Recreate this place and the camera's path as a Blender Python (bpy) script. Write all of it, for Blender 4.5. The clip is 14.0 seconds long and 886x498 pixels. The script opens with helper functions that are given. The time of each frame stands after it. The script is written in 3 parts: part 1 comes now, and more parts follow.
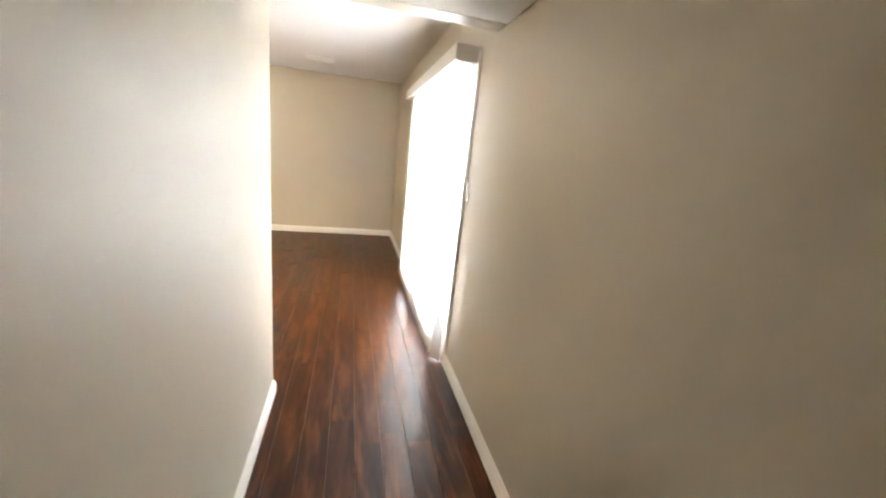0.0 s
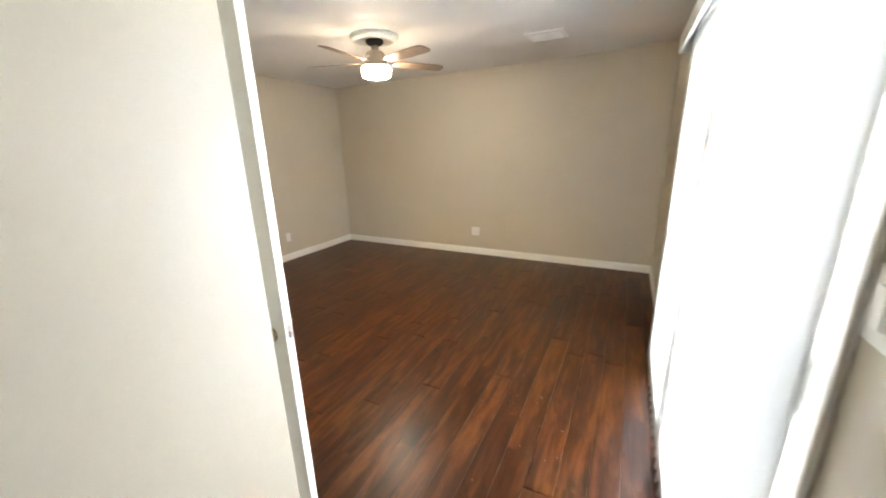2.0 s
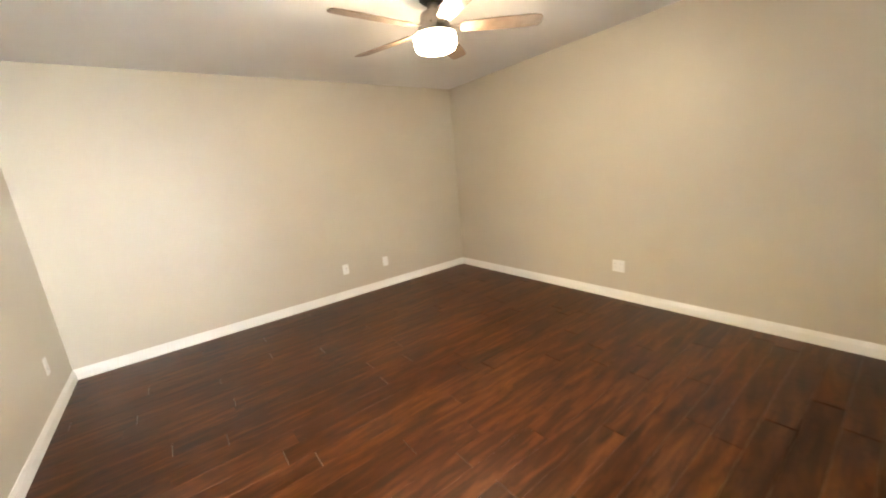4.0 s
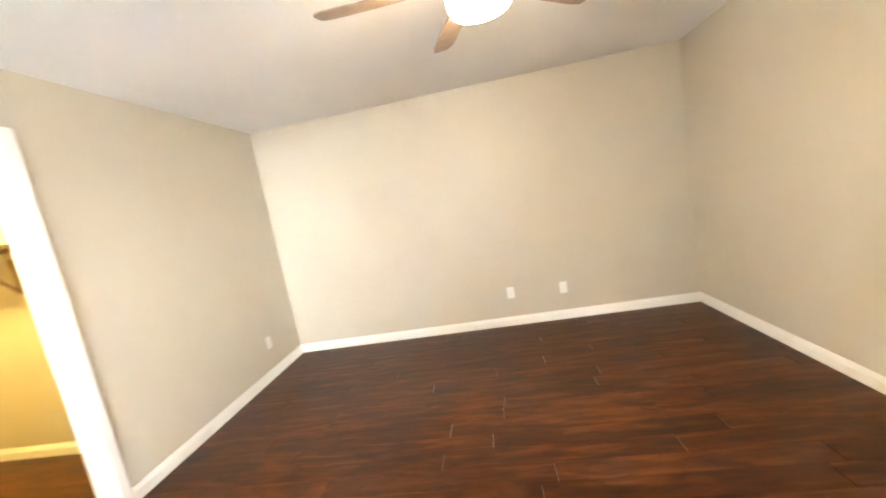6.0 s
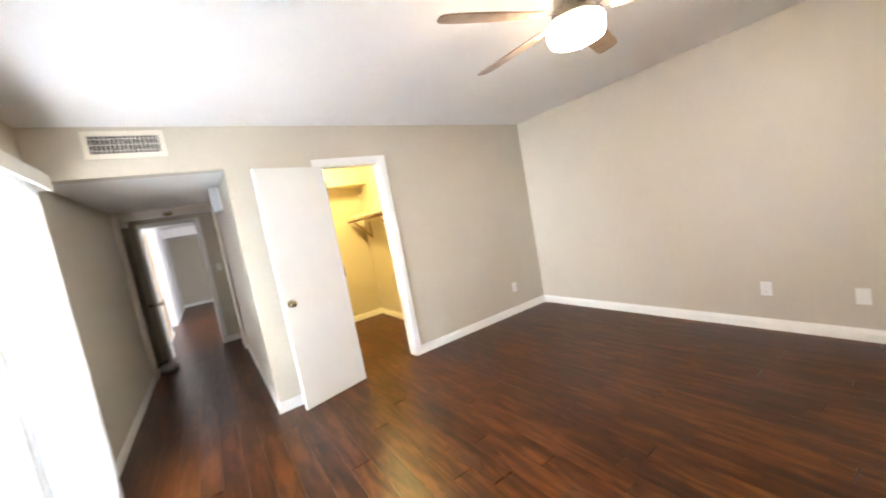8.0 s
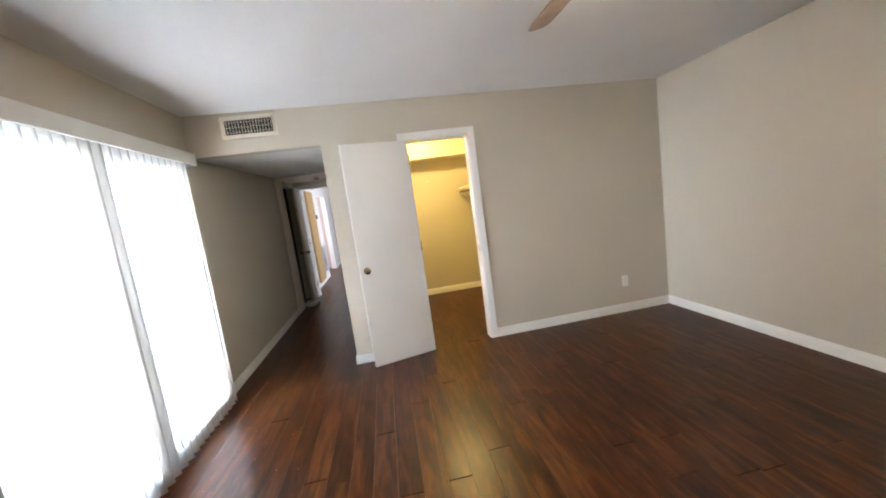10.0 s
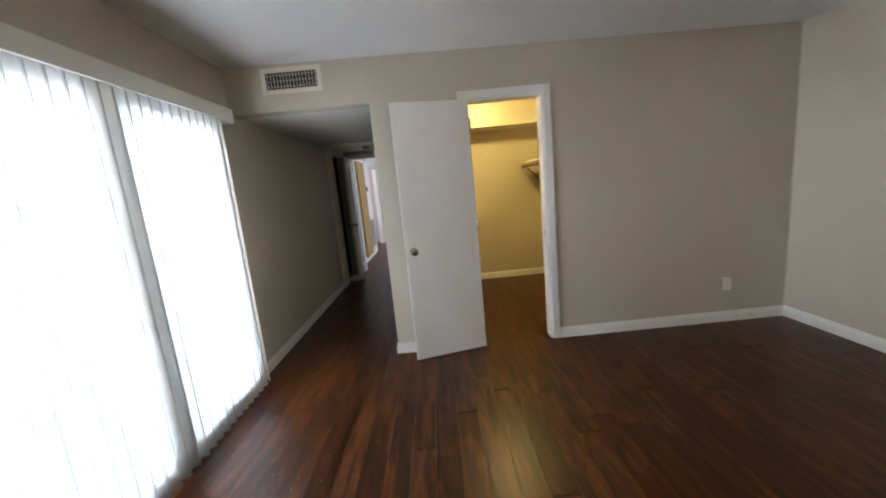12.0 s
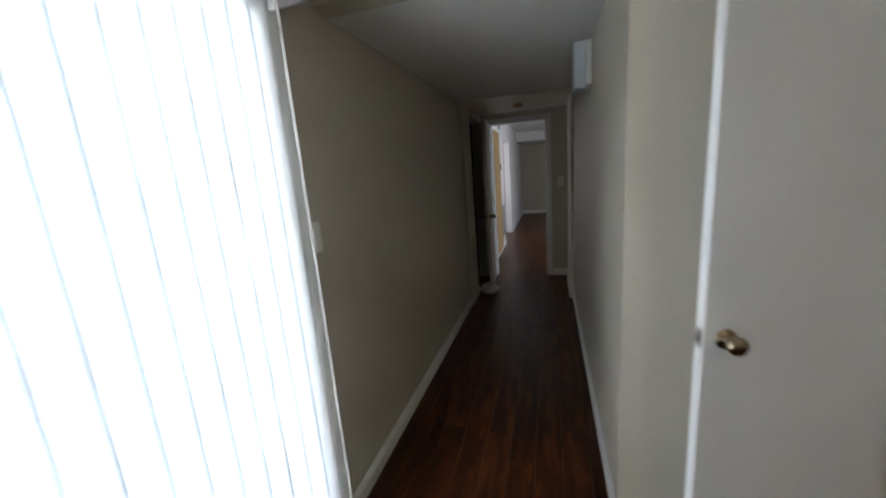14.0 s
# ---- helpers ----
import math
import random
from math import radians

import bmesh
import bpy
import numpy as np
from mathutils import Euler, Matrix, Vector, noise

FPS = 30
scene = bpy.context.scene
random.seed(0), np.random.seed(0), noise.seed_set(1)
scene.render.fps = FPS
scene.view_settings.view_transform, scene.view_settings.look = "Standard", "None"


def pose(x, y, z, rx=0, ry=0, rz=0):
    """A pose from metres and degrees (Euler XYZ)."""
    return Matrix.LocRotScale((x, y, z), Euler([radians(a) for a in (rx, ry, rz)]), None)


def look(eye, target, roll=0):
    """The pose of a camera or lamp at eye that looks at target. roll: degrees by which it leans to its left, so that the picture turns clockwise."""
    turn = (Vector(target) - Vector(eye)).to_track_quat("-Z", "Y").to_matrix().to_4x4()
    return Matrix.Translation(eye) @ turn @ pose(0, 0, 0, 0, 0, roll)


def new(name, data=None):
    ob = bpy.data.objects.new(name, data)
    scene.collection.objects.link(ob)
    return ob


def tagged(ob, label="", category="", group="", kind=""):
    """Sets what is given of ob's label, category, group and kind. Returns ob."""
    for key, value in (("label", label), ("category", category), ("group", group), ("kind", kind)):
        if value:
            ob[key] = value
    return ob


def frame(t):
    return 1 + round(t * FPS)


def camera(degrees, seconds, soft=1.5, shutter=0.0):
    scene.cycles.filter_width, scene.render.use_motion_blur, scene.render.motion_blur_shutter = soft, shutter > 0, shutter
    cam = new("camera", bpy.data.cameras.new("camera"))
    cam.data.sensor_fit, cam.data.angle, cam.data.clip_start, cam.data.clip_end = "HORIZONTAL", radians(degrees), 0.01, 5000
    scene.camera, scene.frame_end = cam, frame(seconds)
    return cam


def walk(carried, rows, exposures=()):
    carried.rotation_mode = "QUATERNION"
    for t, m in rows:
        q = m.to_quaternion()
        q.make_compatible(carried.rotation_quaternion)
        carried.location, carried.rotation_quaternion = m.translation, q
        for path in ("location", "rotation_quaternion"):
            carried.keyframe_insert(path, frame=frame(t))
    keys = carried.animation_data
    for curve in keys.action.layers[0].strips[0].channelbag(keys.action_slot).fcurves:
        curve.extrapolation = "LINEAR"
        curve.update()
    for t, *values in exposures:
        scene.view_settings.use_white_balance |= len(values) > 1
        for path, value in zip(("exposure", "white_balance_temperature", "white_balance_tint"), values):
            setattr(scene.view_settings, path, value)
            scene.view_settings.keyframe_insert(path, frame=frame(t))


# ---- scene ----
cam = camera(101.5, 14.0, soft=1.9, shutter=0.5)
PATH = [
    (0, (-0.016, 0.12, 1.452), (0.494, 1.988, 0.949), 6.4),
    (0.5, (0.124, 0.509, 1.422), (0.232, 2.429, 0.871), 3.9),
    (1, (0.222, 0.863, 1.415), (-0.018, 2.771, 0.865), 1.7),
    (1.5, (0.26, 1.22, 1.439), (-0.288, 3.06, 0.889), 0.7),
    (2, (0.345, 1.577, 1.478), (-0.531, 3.292, 0.938), -1.4),
    (2.2, (0.341, 1.686, 1.472), (-0.610, 3.361, 0.935), -1.8),
    (4.5, (-0.005, 3.273, 1.389), (-1.733, 4.196, 0.984), -6.4),
    (5, (-0.192, 3.556, 1.393), (-2.056, 4.177, 1.019), -7.4),
    (5.5, (-0.237, 3.953, 1.400), (-2.196, 4.180, 1.070), -8.7),
    (6, (-0.197, 4.341, 1.401), (-2.16, 4.078, 1.127), -10.2),
    (6.5, (-0.153, 4.701, 1.409), (-1.967, 3.879, 1.224), -11.2),
    (7, (-0.207, 5.059, 1.375), (-1.754, 3.796, 1.271), -10.9),
    (7.5, (-0.114, 5.291, 1.401), (-1.422, 3.782, 1.282), -10.6),
    (8, (-0.127, 5.478, 1.412), (-1.213, 3.809, 1.226), -10.5),
    (8.5, (-0.454, 5.616, 1.452), (-1.231, 3.788, 1.22), -9.4),
    (9, (-0.647, 5.601, 1.435), (-1.237, 3.706, 1.194), -9.0),
    (11.5, (-1.03, 5.377, 1.426), (-1.054, 3.401, 1.116), -5.9),
    (12, (-0.847, 5.089, 1.4), (-0.861, 3.118, 1.06), -5.5),
    (12.5, (-0.694, 4.713, 1.409), (-0.583, 2.748, 1.054), -4.9),
    (13, (-0.505, 4.284, 1.389), (-0.16, 2.344, 1.045), -3.9),
    (13.5, (-0.314, 3.8, 1.41), (0.147, 1.892, 1.028), -3.3),
    (14, (-0.161, 3.424, 1.440), (0.409, 1.550, 1.038), -4.5),
]
EXPOSURES = [(0, 2.12, 6600, 14), (1, 1.8, 6600, 14), (2, 1.65, 6300, 12), (4.5, 2.15, 6850, 11), (5.5, 2.38, 6700, 11), (6.5, 2.34, 6350, 12), (7.5, 2.1, 6150, 14),
             (9, 1.65, 6050, 15), (11.5, 0.45, 5950, 13), (12.5, 0.2, 5900, 12), (14, -0.15, 5850, 11)]
VANE_TURN = -30
walk(cam, [(t, look(eye, target, roll)) for t, eye, target, roll in PATH],
     exposures=EXPOSURES)

# ---- world and lights ----
world = bpy.data.worlds.new("world")
scene.world = world
world.use_nodes = True
wn = world.node_tree
sky = wn.nodes.new("ShaderNodeTexSky")
sky.sky_type, sky.sun_disc = "NISHITA", False
sky.sun_elevation, sky.sun_rotation = radians(58), radians(250)
wn.links.new(sky.outputs["Color"], wn.nodes["Background"].inputs["Color"])
wn.nodes["Background"].inputs["Strength"].default_value = 0.15

sun_data = bpy.data.lights.new("sun", "SUN")
sun_data.energy, sun_data.angle, sun_data.color = 4.0, radians(0.5), (1.0, 0.95, 0.87)
sun = new("sun", sun_data)
sun.matrix_world = look((-6, -3, 12), (0, 0, 0))


def window_lamp(name, m, w, h, power, color, spread=180):
    """Daylight that comes in through a real opening."""
    d = bpy.data.lights.new(name, "AREA")
    d.shape, d.size, d.size_y, d.energy, d.color = "RECTANGLE", w, h, power, color
    d.spread = radians(spread)
    ob = new(name, d)
    ob.matrix_world = m
    return ob


SLIDER_POWER, FAR_POWER, ROSE_POWER = 138, 45, 28
window_lamp("slider_daylight", look((1.02, 3.31, 1.03), (0, 3.31, 1.03)), 1.84, 2.0, SLIDER_POWER, (0.90, 0.95, 1.0), 45)
window_lamp("far_room_daylight", look((-3.3, -3.0, 1.4), (0, -3.0, 1.2)), 1.7, 1.1, FAR_POWER, (0.95, 0.97, 1.0), 140)
window_lamp("rose_room_daylight", look((2.30, -4.35, 1.4), (0, -4.35, 1.2)), 1.2, 1.3, ROSE_POWER, (0.95, 0.97, 1.0))
FAN_GLOW, CLOSET_GLOW = 42, 150

# ---- materials ----


def material(name, color, rough=0.5, metal=0.0, dark=None, scale=8.0, amount=0.5, bump=0.0, bump_scale=200.0, spec=0.5, rvar=0.0):
    """A paint, metal or plastic with blotches at one scale and fine relief at another."""
    m = bpy.data.materials.new(name)
    m.use_nodes = True
    t, b = m.node_tree, m.node_tree.nodes["Principled BSDF"]
    b.inputs["Roughness"].default_value, b.inputs["Metallic"].default_value = rough, metal
    b.inputs["Specular IOR Level"].default_value = spec
    co = t.nodes.new("ShaderNodeTexCoord")
    n = t.nodes.new("ShaderNodeTexNoise")
    n.inputs["Scale"].default_value, n.inputs["Detail"].default_value = scale, 6
    t.links.new(co.outputs["Object"], n.inputs["Vector"])
    mix = t.nodes.new("ShaderNodeMix")
    mix.data_type = "RGBA"
    mix.inputs["A"].default_value = (*color, 1)
    mix.inputs["B"].default_value = (*(dark or [c * 0.86 for c in color]), 1)
    ramp = t.nodes.new("ShaderNodeMapRange")
    ramp.inputs["From Min"].default_value, ramp.inputs["From Max"].default_value = 0.45, 0.75
    ramp.inputs["To Max"].default_value = amount
    t.links.new(n.outputs["Fac"], ramp.inputs["Value"])
    t.links.new(ramp.outputs["Result"], mix.inputs["Factor"])
    t.links.new(mix.outputs["Result"], b.inputs["Base Color"])
    if rvar:
        rr = t.nodes.new("ShaderNodeMapRange")
        rr.inputs["From Min"].default_value, rr.inputs["From Max"].default_value = 0.3, 0.7
        rr.inputs["To Min"].default_value, rr.inputs["To Max"].default_value = rough - rvar, rough + rvar
        t.links.new(n.outputs["Fac"], rr.inputs["Value"])
        t.links.new(rr.outputs["Result"], b.inputs["Roughness"])
    if bump:
        f = t.nodes.new("ShaderNodeTexNoise")
        f.inputs["Scale"].default_value, f.inputs["Detail"].default_value = bump_scale, 3
        bp = t.nodes.new("ShaderNodeBump")
        bp.inputs["Strength"].default_value, bp.inputs["Distance"].default_value = bump, 0.004
        t.links.new(co.outputs["Object"], f.inputs["Vector"])
        t.links.new(f.outputs["Fac"], bp.inputs["Height"])
        t.links.new(bp.outputs["Normal"], b.inputs["Normal"])
    return m


def glowing(name, color, strength):
    m = bpy.data.materials.new(name)
    m.use_nodes = True
    b = m.node_tree.nodes["Principled BSDF"]
    b.inputs["Base Color"].default_value = (0.8, 0.8, 0.78, 1)
    b.inputs["Emission Color"].default_value = (*color, 1)
    b.inputs["Emission Strength"].default_value = strength
    return m


def plank_material():
    """Hand-scraped laminate: streaks along y, dark knots, a tone of its own for each plank."""
    m = bpy.data.materials.new("scraped_walnut")
    m.use_nodes = True
    t, b = m.node_tree, m.node_tree.nodes["Principled BSDF"]
    L, N = t.links.new, t.nodes.new
    co, info = N("ShaderNodeTexCoord"), N("ShaderNodeObjectInfo")
    geo = N("ShaderNodeNewGeometry")
    add = N("ShaderNodeMath")
    L(info.outputs["Random"], add.inputs[0]), L(geo.outputs["Random Per Island"], add.inputs[1])
    shift = N("ShaderNodeVectorMath")
    shift.operation = "SCALE"
    shift.inputs[0].default_value = (13.0, 29.0, 7.0)
    L(add.outputs["Value"], shift.inputs["Scale"])
    moved = N("ShaderNodeVectorMath")
    L(co.outputs["Object"], moved.inputs[0]), L(shift.outputs["Vector"], moved.inputs[1])

    def streaks(sx, sy, detail, distort):
        mp = N("ShaderNodeMapping")
        mp.inputs["Scale"].default_value = (sx, sy, 1)
        n = N("ShaderNodeTexNoise")
        n.inputs["Scale"].default_value, n.inputs["Detail"].default_value = 1.0, detail
        n.inputs["Distortion"].default_value = distort
        L(moved.outputs["Vector"], mp.inputs["Vector"]), L(mp.outputs["Vector"], n.inputs["Vector"])
        return n.outputs["Fac"]
    broad, grain, blotch = streaks(19, 2.6, 4, 0.5), streaks(90, 4, 3, 0.2), streaks(22, 8, 3, 0.6)
    ramp = N("ShaderNodeValToRGB")
    e = ramp.color_ramp.elements
    e[0].position, e[0].color = 0.27, (*PLANK_DARK, 1)
    e[1].position, e[1].color = 0.75, (*PLANK_LIGHT, 1)
    mid = e.new(0.5)
    mid.color = (*PLANK_MID, 1)
    s1 = N("ShaderNodeMath")
    s1.operation = "MULTIPLY_ADD"
    s1.inputs[1].default_value = 0.14
    L(grain, s1.inputs[0]), L(broad, s1.inputs[2])
    s2 = N("ShaderNodeMath")
    s2.operation = "MULTIPLY_ADD"
    s2.inputs[1].default_value = 0.14
    L(add.outputs["Value"], s2.inputs[0]), L(s1.outputs["Value"], s2.inputs[2])
    s3 = N("ShaderNodeMath")
    s3.operation = "SUBTRACT"
    s3.inputs[1].default_value = 0.18
    L(s2.outputs["Value"], s3.inputs[0]), L(s3.outputs["Value"], ramp.inputs["Fac"])
    knots = N("ShaderNodeMapRange")
    knots.inputs["From Min"].default_value, knots.inputs["From Max"].default_value = 0.52, 0.85
    knots.inputs["To Max"].default_value = 0.8
    L(blotch, knots.inputs["Value"])
    dark = N("ShaderNodeMix")
    dark.data_type = "RGBA"
    dark.inputs["B"].default_value = (*[c * 0.6 for c in PLANK_DARK], 1)
    L(knots.outputs["Result"], dark.inputs["Factor"]), L(ramp.outputs["Color"], dark.inputs["A"])
    L(dark.outputs["Result"], b.inputs["Base Color"])
    rr = N("ShaderNodeMapRange")
    rr.inputs["To Min"].default_value, rr.inputs["To Max"].default_value = 0.27, 0.35
    L(broad, rr.inputs["Value"]), L(rr.outputs["Result"], b.inputs["Roughness"])
    # ripples across the plank from the scraping, and fine grain
    rip = streaks(5, 26, 2, 0.5)
    bp, bp2 = N("ShaderNodeBump"), N("ShaderNodeBump")
    bp.inputs["Strength"].default_value, bp.inputs["Distance"].default_value = 0.11, 0.004
    bp2.inputs["Strength"].default_value, bp2.inputs["Distance"].default_value = 0.02, 0.001
    L(rip, bp.inputs["Height"]), L(grain, bp2.inputs["Height"])
    L(bp.outputs["Normal"], bp2.inputs["Normal"]), L(bp2.outputs["Normal"], b.inputs["Normal"])
    b.inputs["Specular IOR Level"].default_value = 0.23
    return m


def vane_material():
    """Ribbed cream plastic that lets daylight through."""
    m = bpy.data.materials.new("translucent_vane")
    m.use_nodes = True
    t, b = m.node_tree, m.node_tree.nodes["Principled BSDF"]
    b.inputs["Base Color"].default_value = (0.84, 0.79, 0.71, 1)
    b.inputs["Roughness"].default_value = 0.45
    tr = t.nodes.new("ShaderNodeBsdfTranslucent")
    tr.inputs["Color"].default_value = (0.84, 0.87, 0.89, 1)
    mix = t.nodes.new("ShaderNodeMixShader")
    mix.inputs["Fac"].default_value = 0.52
    t.links.new(b.outputs["BSDF"], mix.inputs[1]), t.links.new(tr.outputs["BSDF"], mix.inputs[2])
    t.links.new(mix.outputs["Shader"], t.nodes["Material Output"].inputs["Surface"])
    return m


def glass_material():
    m = bpy.data.materials.new("clear_glass")
    m.use_nodes = True
    b = m.node_tree.nodes["Principled BSDF"]
    b.inputs["Base Color"].default_value = (0.97, 0.99, 0.98, 1)
    b.inputs["Roughness"].default_value, b.inputs["Transmission Weight"].default_value = 0.0, 1.0
    b.inputs["IOR"].default_value = 1.45
    return m


PLANK_DARK, PLANK_MID, PLANK_LIGHT = (0.018, 0.0053, 0.0022), (0.053, 0.0152, 0.0048), (0.125, 0.0420, 0.0115)
WALL = material("beige_eggshell_paint", (0.55, 0.497, 0.398), 0.39, dark=(0.52, 0.468, 0.370), scale=1.6, amount=0.6, bump=0.12, bump_scale=90, spec=0.5)
CEIL = material("white_ceiling_paint", (0.78, 0.765, 0.74), 0.75, scale=1.2, amount=0.3, bump=0.25, bump_scale=120, spec=0.2)
TRIM = material("white_trim_paint", (0.85, 0.84, 0.80), 0.32, scale=3, amount=0.35, bump=0.04, bump_scale=60)
DOORW = material("white_door_paint", (0.85, 0.835, 0.785), 0.35, scale=2.2, amount=0.3, bump=0.06, bump_scale=130)
PLASTIC = material("white_plastic", (0.80, 0.79, 0.75), 0.3, scale=20, amount=0.2)
PLASTIC_GREY = material("grey_white_plastic", (0.62, 0.66, 0.68), 0.4, scale=14, amount=0.3)
SLOT = material("dark_slot", (0.03, 0.028, 0.025), 0.6, scale=30, amount=0.3)
NICKEL = material("brushed_nickel", (0.42, 0.38, 0.34), 0.32, 1.0, scale=60, amount=0.4, rvar=0.06)
BRASS = material("antique_brass", (0.42, 0.34, 0.21), 0.18, 1.0, scale=40, amount=0.5, rvar=0.06)
STEEL = material("satin_steel", (0.6, 0.58, 0.54), 0.3, 1.0, scale=50, amount=0.4)
BLADE = material("grey_brown_wood_veneer", (0.30, 0.215, 0.15), 0.42, dark=(0.20, 0.14, 0.10), scale=16, amount=0.8, bump=0.05, bump_scale=90)
VENT_CREAM = material("cream_enamel", (0.76, 0.70, 0.58), 0.4, scale=12, amount=0.4)
ALU = material("white_aluminium", (0.74, 0.74, 0.73), 0.4, scale=10, amount=0.3)
CREAM = material("pale_cream", (0.80, 0.73, 0.62), 0.45, scale=3, amount=0.4, bump=0.1, bump_scale=90)
SHELFW = material("painted_shelf_board", (0.66, 0.58, 0.44), 0.5, scale=6, amount=0.4)
ROD = material("dark_wood_rod", (0.20, 0.12, 0.06), 0.45, scale=20, amount=0.6)
# for roof and subfloor; on the side closet's walls it stands in for shade
DARK_BROWN = material("dark_brown_boards_and_shade", (0.05, 0.04, 0.035), 0.5, scale=4, amount=0.5)
OAK = material("honey_oak", (0.48, 0.32, 0.14), 0.45, dark=(0.36, 0.22, 0.09), scale=14, amount=0.8)
PINK = material("pale_rose_paint", (0.46, 0.37, 0.33), 0.6, scale=2, amount=0.4)
CLOTH = material("white_cotton", (0.78, 0.77, 0.75), 0.9, scale=25, amount=0.4, bump=0.4, bump_scale=300)
STUCCO = material("pale_stucco", (0.55, 0.52, 0.47), 0.9, scale=3, amount=0.5, bump=0.5, bump_scale=60)
CONCRETE = material("grey_concrete", (0.38, 0.37, 0.35), 0.9, scale=2, amount=0.6, bump=0.3, bump_scale=80)
PLANK, VANE, GLASS = plank_material(), vane_material(), glass_material()
FAN_GLASS = glowing("lit_opal_glass", (1.0, 0.81, 0.56), FAN_GLOW)
CLOSET_GLASS = glowing("lit_warm_glass", (1.0, 0.71, 0.21), CLOSET_GLOW)

# ---- mesh helpers ----


def box(bm, x0, y0, z0, x1, y1, z1, bevel=0.0):
    """A block between two corners, its edges rounded by bevel."""
    r = bmesh.ops.create_cube(bm, size=1.0)
    vs = r["verts"]
    for v in vs:
        v.co = Vector(((x0 + x1) / 2 + v.co.x * (x1 - x0), (y0 + y1) / 2 + v.co.y * (y1 - y0), (z0 + z1) / 2 + v.co.z * (z1 - z0)))
    if bevel:
        es = list({e for v in vs for e in v.link_edges})
        bmesh.ops.bevel(bm, geom=es, offset=bevel, segments=2, profile=0.5, affect="EDGES")


def block(*a, bevel=0.0):
    bm = bmesh.new()
    box(bm, *a, bevel=bevel)
    return bm


def lathe(profile, steps=32):
    """A solid turned about z from (radius, height) pairs."""
    bm = bmesh.new()
    rings = []
    for r, z in profile:
        rings.append([bm.verts.new((max(r, 1e-4) * math.cos(2 * math.pi * i / steps), max(r, 1e-4) * math.sin(2 * math.pi * i / steps), z)) for i in range(steps)])
    for a, b in zip(rings, rings[1:]):
        for i in range(steps):
            bm.faces.new((a[i], a[(i + 1) % steps], b[(i + 1) % steps], b[i]))
    bm.faces.new(rings[0][::-1]), bm.faces.new(rings[-1])
    bmesh.ops.recalc_face_normals(bm, faces=bm.faces[:])
    for f in bm.faces:
        f.smooth = len(f.verts) == 4
    return bm


def swept(section, path):
    """A closed section (offset to the left of the way, height) carried along a path of floor points, with mitred turns."""
    bm = bmesh.new()
    rings = []
    pts = [Vector(p) for p in path]
    for i, p in enumerate(pts):
        a = (pts[i] - pts[i - 1]).normalized() if i else None
        b = (pts[i + 1] - pts[i]).normalized() if i + 1 < len(pts) else None
        na = Vector((-a.y, a.x)) if a else None
        nb = Vector((-b.y, b.x)) if b else None
        n = (na + nb) / (1 + na.dot(nb)) if na and nb else (na or nb)
        rings.append([bm.verts.new((p.x + n.x * o, p.y + n.y * o, h)) for o, h in section])
    k = len(section)
    for r, s in zip(rings, rings[1:]):
        for i in range(k):
            bm.faces.new((r[i], s[i], s[(i + 1) % k], r[(i + 1) % k]))
    bm.faces.new(rings[0]), bm.faces.new(rings[-1][::-1])
    bmesh.ops.recalc_face_normals(bm, faces=bm.faces[:])
    return bm


def tube(points, radius, steps=12):
    """A round bar through points, closed at its ends."""
    bm = bmesh.new()
    rings = []
    pts = [Vector(p) for p in points]
    for i, p in enumerate(pts):
        d = (pts[min(i + 1, len(pts) - 1)] - pts[max(i - 1, 0)]).normalized()
        u = d.orthogonal().normalized() if not rings else (u - d * u.dot(d)).normalized()
        w = d.cross(u)
        rings.append([bm.verts.new(p + radius * (u * math.cos(2 * math.pi * k / steps) + w * math.sin(2 * math.pi * k / steps))) for k in range(steps)])
    for a, b in zip(rings, rings[1:]):
        for k in range(steps):
            bm.faces.new((a[k], a[(k + 1) % steps], b[(k + 1) % steps], b[k])).smooth = True
    bm.faces.new(rings[0][::-1]), bm.faces.new(rings[-1])
    bmesh.ops.recalc_face_normals(bm, faces=bm.faces[:])
    return bm


def part(name, bm, mat, parent=None, label="", m=None):
    """One mesh object, under a thing or a part where there is one."""
    me = bpy.data.meshes.new(name)
    bm.to_mesh(me)
    bm.free()
    me.materials.append(mat)
    ob = new(name, me)
    ob.parent = parent
    if m is not None:
        ob.matrix_basis = m
    return tagged(ob, label)


def empty(name, m, label, category, group=""):
    ob = new(name)
    ob.empty_display_size = 0.1
    ob.matrix_basis = m
    return tagged(ob, label, category, group)


def structure(name, bm, mat, label, category):
    return tagged(part(name, bm, mat), label, category, kind="structure")


# ---- plan ----
XL, XR, Y0, Y1 = -3.81, 0.69, 2.10, 6.24      # bedroom
XH, YH = -0.40, -1.50                          # passage: its inner side, its end
HL, HR = 2.39, 2.44                            # ceiling at the far side and at the sliding door
T = 0.12
DX0, DX1, DH = -1.76, -1.15, 2.05              # closet doorway
CX0, CX1, CY = -2.36, -0.52, -0.10             # closet
SY0, SY1, SH = 2.37, 4.25, 2.05                # sliding door opening
FX0, FY = -3.2, -8.60                          # room beyond the passage
PX0, PX1, PH = -0.13, 0.57, 2.03               # doorway at the passage's end
TOP = 2.60

